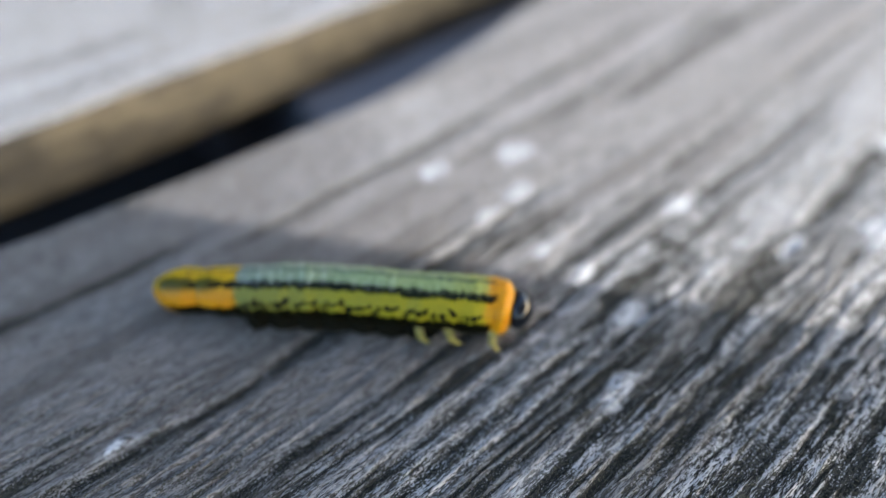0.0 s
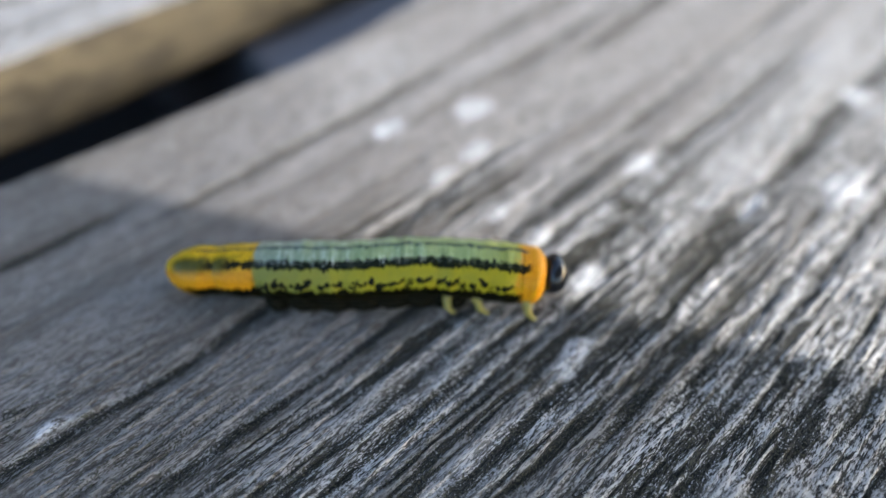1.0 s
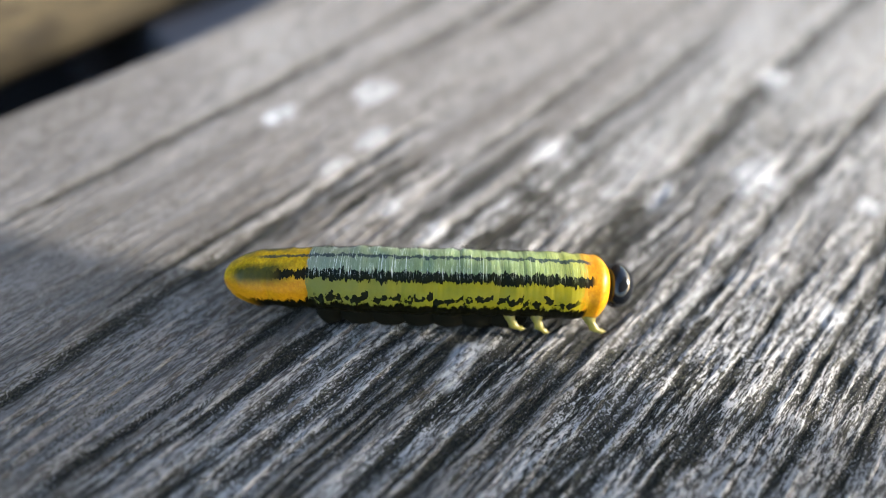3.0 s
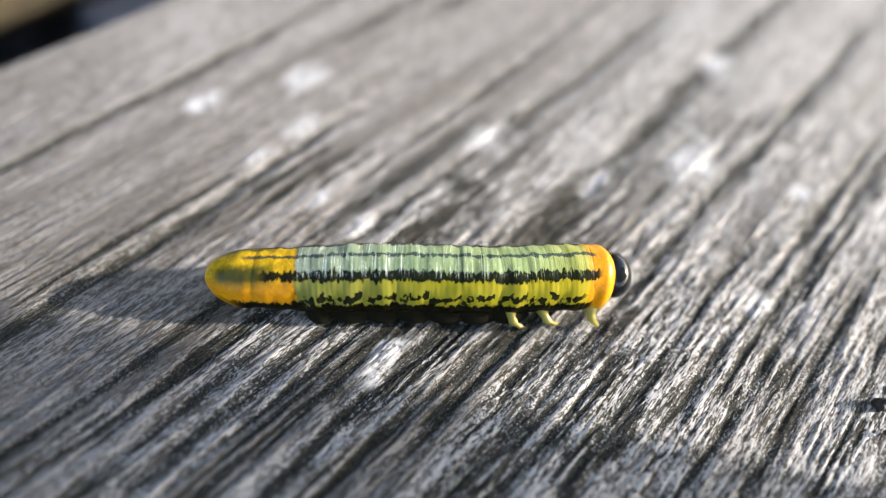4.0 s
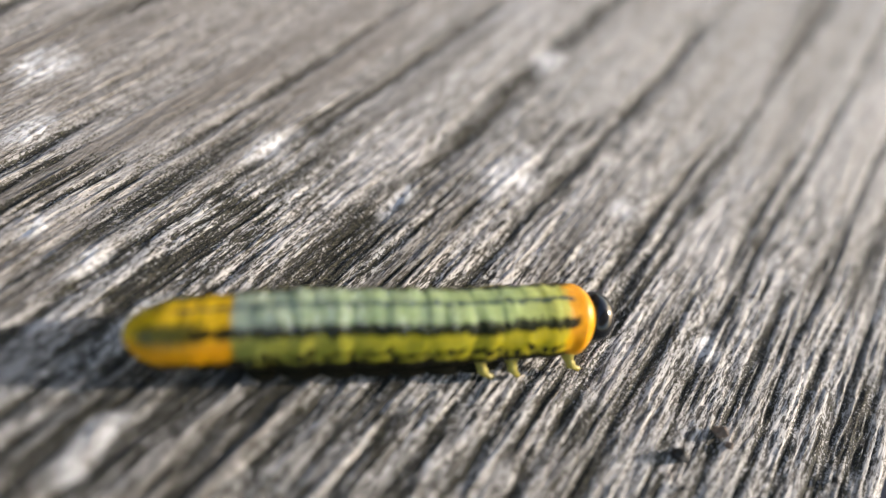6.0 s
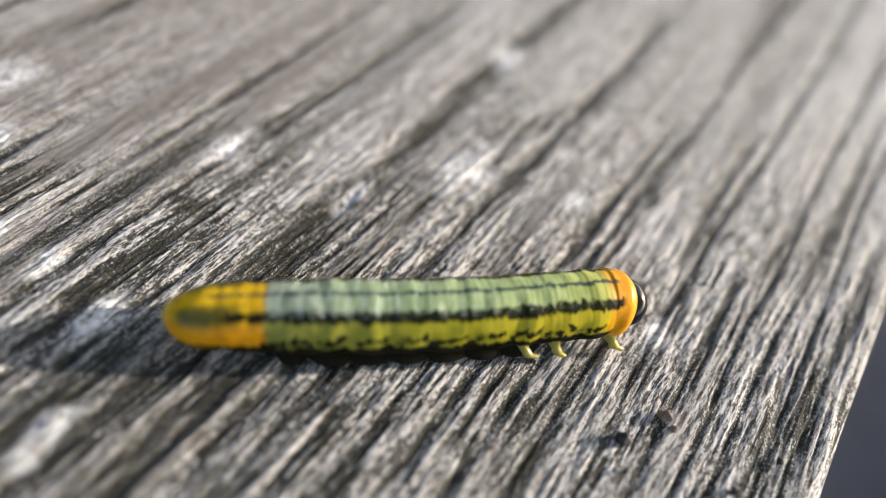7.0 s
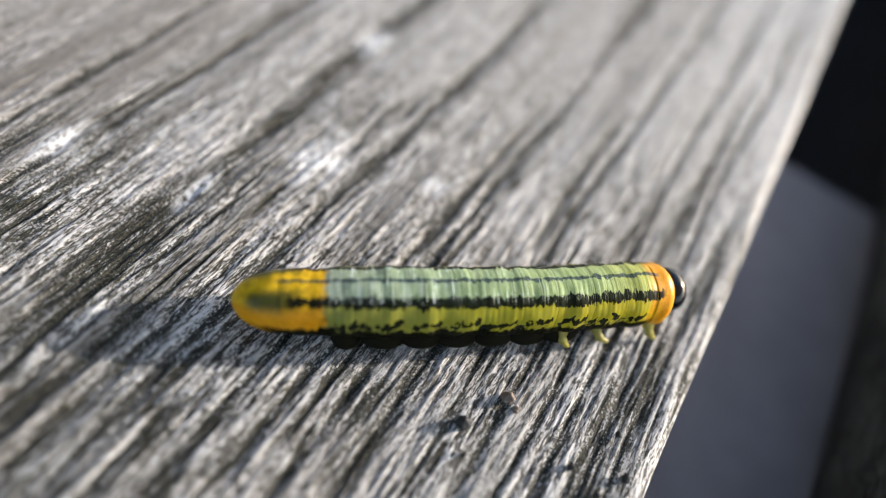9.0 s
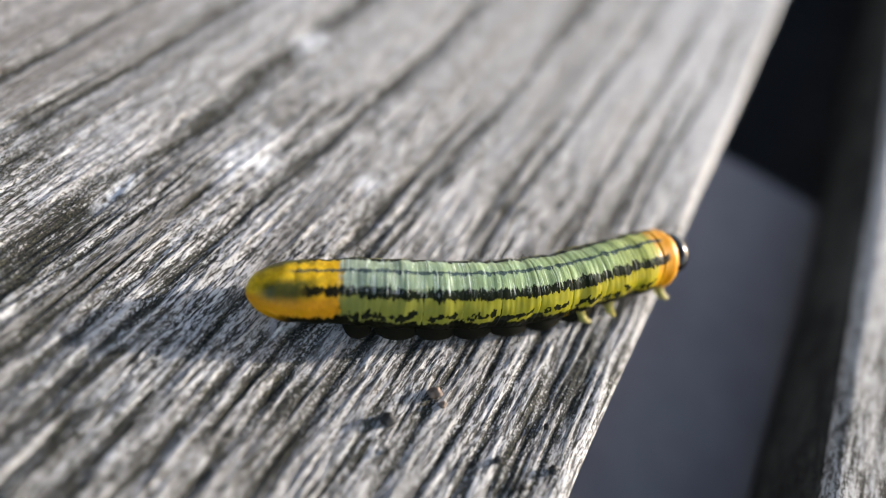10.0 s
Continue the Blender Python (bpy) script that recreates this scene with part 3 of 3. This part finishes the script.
def build_larva():
    larva = tagged(new("sawfly_larva"), "yellow-green sawfly larva with orange ends crawling over the board", "larva")
    pieces, legs = [], []
    for n, (s0, s1) in enumerate(SPANS):
        name = "tail_segment" if n < 2 else "collar" if n == len(SPANS) - 1 else "body_segment"
        label = "translucent orange rump segment with a dark gut showing" if n < 2 else "bright orange collar behind the head" if name == "collar" else "pale green ringed segment with black side stripes"
        rows, bumps = (36, 4) if n < 2 else (16, 0) if name == "collar" else (30, 6)
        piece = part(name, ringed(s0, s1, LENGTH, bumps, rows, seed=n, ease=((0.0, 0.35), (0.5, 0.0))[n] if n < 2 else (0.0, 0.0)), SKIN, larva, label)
        pieces.append(((s0 + s1) / 2, piece))
        if 2 <= n <= 8:
            for hand in (-1, 1):
                stub = limb([(-0.1, hand * 0.62, -1.1), (-0.05, hand * 0.92, -1.42), (0.0, hand * 1.10, -1.74), (0.05, hand * 1.18, -1.98), (0.08, hand * 1.18, -2.14)], [0.74, 0.74, 0.70, 0.66, 0.60], 16)
                # stretched until the prolegs merge into one band of painted shade
                bmesh.ops.scale(stub, vec=(1.9 if n > 2 else 1.2, 1.0, 1.0), verts=stub.verts[:])
                part("proleg", stub, PROLEG, piece, "stubby proleg, blackened for the shade under the body")
        if n in (8, 9, 11):
            for hand in (-1, 1):
                ahead = 0.15 if name != "collar" else -0.05
                path = [(-0.15, 1.00, -0.95), (-0.10, 1.32, -1.22), (-0.06, 1.55, -1.48), (0.0, 1.72, -1.62), (0.06, 1.84, -1.74), (0.22, 1.92, -1.88), (0.36, 1.97, -1.98), (0.50, 1.98, -2.05), (0.70, 1.97, -2.14)]
                wide = [0.52, 0.46, 0.33, 0.23, 0.29, 0.19, 0.13, 0.17, 0.05]
                hip = Vector((ahead - 0.15, hand * 1.0, -0.95)) * 0.001
                leg = part("leg", limb([(x + 0.15, hand * (y - 1.0), z + 0.95) for x, y, z in path], wide, 14), LEG, piece, "short translucent yellow jointed leg")
                leg.location = hip
                legs.append((leg, hip, 0.30 * (n - 8) + (0.06 if hand > 0 else 0.0)))
                part("claw", limb([(0.81, hand * 0.97, -1.17), (0.91, hand * 0.95, -1.21), (0.97, hand * 0.91, -1.25)], [0.055, 0.04, 0.012], 6), CLAW, leg, "minute brown claw")
    bm = bmesh.new()
    bmesh.ops.create_uvsphere(bm, u_segments=32, v_segments=20, radius=1.0)
    for v in bm.verts:
        x, y, z = v.co
        v.co = (0.00100 * x * (1.0 if x > 0 else 0.9), 0.00136 * y * (1 - 0.10 * max(0, -z)), 0.00142 * z * (1 - 0.06 * x) - 0.00012 * max(0, -z) * x)
    head = part("head", bm, HEAD_BLACK, larva, "glossy black rounded head capsule")
    for hand in (-1, 1):
        part("mouthpart", limb([(0.40, hand * 0.35, -0.95), (0.62, hand * 0.28, -1.2), (0.70, hand * 0.1, -1.35)], [0.22, 0.16, 0.07]), CLAW, head, "small brown mouthpart")
    return larva, pieces, head, legs


def along(knots, k):
    """A smooth curve through the knots at even parameters."""
    n = len(knots) - 1
    i = min(n - 1, max(0, int(math.floor(k))))
    u = k - i
    p = [knots[max(0, min(n, i + d))] for d in (-1, 0, 1, 2)]
    if i == 0:
        p[0] = 2 * p[1] - p[2]
    if i == n - 1:
        p[3] = 2 * p[2] - p[1]
    return 0.5 * (2 * p[1] + (p[2] - p[0]) * u + (2 * p[0] - 5 * p[1] + 4 * p[2] - p[3]) * u**2 + (3 * p[1] - p[0] - 3 * p[2] + p[3]) * u**3)


def facing(place, way, roll):
    """A pose at place whose x looks along way, with z up, rolled by so many degrees."""
    x = way.normalized()
    y = Vector((0, 0, 1)).cross(x).normalized()
    m = Matrix((x, y, x.cross(y))).transposed().to_4x4()
    return Matrix.Translation(place) @ m @ pose(0, 0, 0, roll, 0, 0)


def larva_rows(pieces):
    """For each time the larva's own pose, and the pose of each piece and of the head within it."""
    whole, parts, heads = [], [[] for _ in pieces], []
    for rows in zip(TAIL, RUMP, LOIN, CHEST, COLLAR, HEAD):
        t = rows[0][0]
        roll = float(np.interp(t, [r[0] for r in ROLL], [r[1] for r in ROLL]))
        knots = [Vector(r[1:]) * 0.001 for r in rows]
        base = facing(Vector((knots[2].x, knots[2].y, 0.0)), Vector((*(knots[4] - knots[1]).xy, 0)), 0)
        whole.append((t, base))
        back = base.inverted()
        # share of the length, arc by arc: the rump ends at 0.212 and the collar's middle lies at 0.960
        fine = [along(knots[1:5], 3 * q / 60) for q in range(61)]
        steps = np.concatenate([[0], np.cumsum([(b - a).length for a, b in zip(fine, fine[1:])])])

        def spot(s):
            if s < 0.212:
                return along(knots, s / 0.212)
            want = (s - 0.212) / (0.960 - 0.212) * steps[-1]
            if want > steps[-1]:
                return fine[-1] + (knots[5] - knots[4]).normalized() * (want - steps[-1])
            return along(knots[1:5], float(np.interp(want, steps, np.linspace(0, 3, 61))))

        for rows_of, (s, _) in zip(parts, pieces):
            if s < 0.1:
                # the tail's cap slides in and out of the segment before it
                way = (spot(0.16) - spot(0.0)).normalized()
                rows_of.append((t, back @ facing(spot(0.0) + way * s * LENGTH * 0.001, way, roll)))
            elif s < 0.2:
                way = (spot(0.212) - spot(0.05)).normalized()
                rows_of.append((t, back @ facing(spot(0.212) - way * (0.212 - s) * LENGTH * 0.001, way, roll)))
            else:
                rows_of.append((t, back @ facing(spot(s), spot(s + 0.03) - spot(s - 0.03), roll)))
        heads.append((t, back @ facing(knots[5], (knots[5] - knots[4]).normalized() + (knots[4] - knots[3]).normalized(), roll)))
    return whole, parts, heads


LARVA, PIECES, LARVA_HEAD, LEGS = build_larva()

# ---- grit on the board ----
CRUMBS = [
    (14.9, 37.4, 0.40, GRIT, "tiny black crumb of dirt lying on the board"), (20.9, 39.0, 0.20, GRIT, "tiny black crumb of dirt lying on the board"),
    (23.7, 40.3, 0.22, GRIT, "tiny black crumb of dirt lying on the board"), (22.4, 42.2, 0.16, GRIT, "tiny black crumb of dirt lying on the board"),
    (15.8, 36.1, 0.16, GRIT, "tiny black crumb of dirt lying on the board"), (16.2, 40.1, 0.34, BARK, "brown flake of bark lying on the board"),
    (16.9, 39.8, 0.20, BARK, "brown flake of bark lying on the board"), (22.7, 38.6, 0.20, GRIT, "tiny black crumb of dirt lying on the board"),
    (15.3, 35.5, 0.07, CHALK, "minute white grain of sand on the board"),
]
for x, y, size, material, label in CRUMBS:
    bm = bmesh.new()
    bmesh.ops.create_icosphere(bm, subdivisions=3, radius=size * 0.001)
    for v in bm.verts:
        v.co *= 1 + 0.55 * noise.noise(v.co * 1.6 / (size * 0.001) + Vector((x, y, 0))) + 0.2 * noise.noise(v.co * 3.2 / (size * 0.001) + Vector((y, x, 0)))
    grit = tagged(part("dirt_crumb", bm, material, None, label), "", "crumb", "crumbs on the board")
    grit.location = (x * 0.001, y * 0.001, size * 0.0006)
    grit.rotation_euler = (0, 0, x)

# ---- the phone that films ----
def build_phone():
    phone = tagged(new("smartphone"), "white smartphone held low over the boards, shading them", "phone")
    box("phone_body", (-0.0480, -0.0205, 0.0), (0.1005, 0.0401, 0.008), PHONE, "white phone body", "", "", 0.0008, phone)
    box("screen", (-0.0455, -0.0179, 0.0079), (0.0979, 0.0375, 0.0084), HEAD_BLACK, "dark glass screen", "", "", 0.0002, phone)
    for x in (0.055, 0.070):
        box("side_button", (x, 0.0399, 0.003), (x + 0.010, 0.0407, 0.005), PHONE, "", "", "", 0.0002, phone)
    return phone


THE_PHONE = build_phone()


def motions():
    whole, parts, heads = larva_rows(PIECES)
    walk(LARVA, whole)
    for rows, (_, piece) in zip(parts, PIECES):
        walk(piece, rows)
    walk(LARVA_HEAD, heads)
    # the six legs step in turn: back slowly on the wood, forward quickly through the air
    for leg, hip, phase in LEGS:
        steps = []
        for q in range(101):
            turn = 2 * math.pi * (q / 8.0 - phase)
            steps.append((0.1 * q, pose(*hip, 0, 15.0 * math.sin(turn + 0.5 * math.sin(turn)), 0)))
        walk(leg, steps)
    # the phone's pose about the lens is set to lay its shadow's edge: seconds, shift in mm, tilt and twist in degrees
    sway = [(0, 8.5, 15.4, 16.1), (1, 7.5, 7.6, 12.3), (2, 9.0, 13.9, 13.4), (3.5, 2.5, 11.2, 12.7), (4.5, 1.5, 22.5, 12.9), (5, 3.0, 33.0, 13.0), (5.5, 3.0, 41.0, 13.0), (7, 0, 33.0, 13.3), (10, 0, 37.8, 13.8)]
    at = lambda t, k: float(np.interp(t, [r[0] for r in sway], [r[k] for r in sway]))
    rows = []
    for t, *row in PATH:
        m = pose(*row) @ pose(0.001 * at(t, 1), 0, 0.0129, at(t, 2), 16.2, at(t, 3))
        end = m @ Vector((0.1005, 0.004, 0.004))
        # a further shift that moves the shadow's edge across the boards
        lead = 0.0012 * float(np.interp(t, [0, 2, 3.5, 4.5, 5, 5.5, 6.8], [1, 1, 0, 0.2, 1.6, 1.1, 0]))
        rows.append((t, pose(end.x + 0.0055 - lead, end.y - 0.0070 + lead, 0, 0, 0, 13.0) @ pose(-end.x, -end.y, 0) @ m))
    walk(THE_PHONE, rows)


motions()
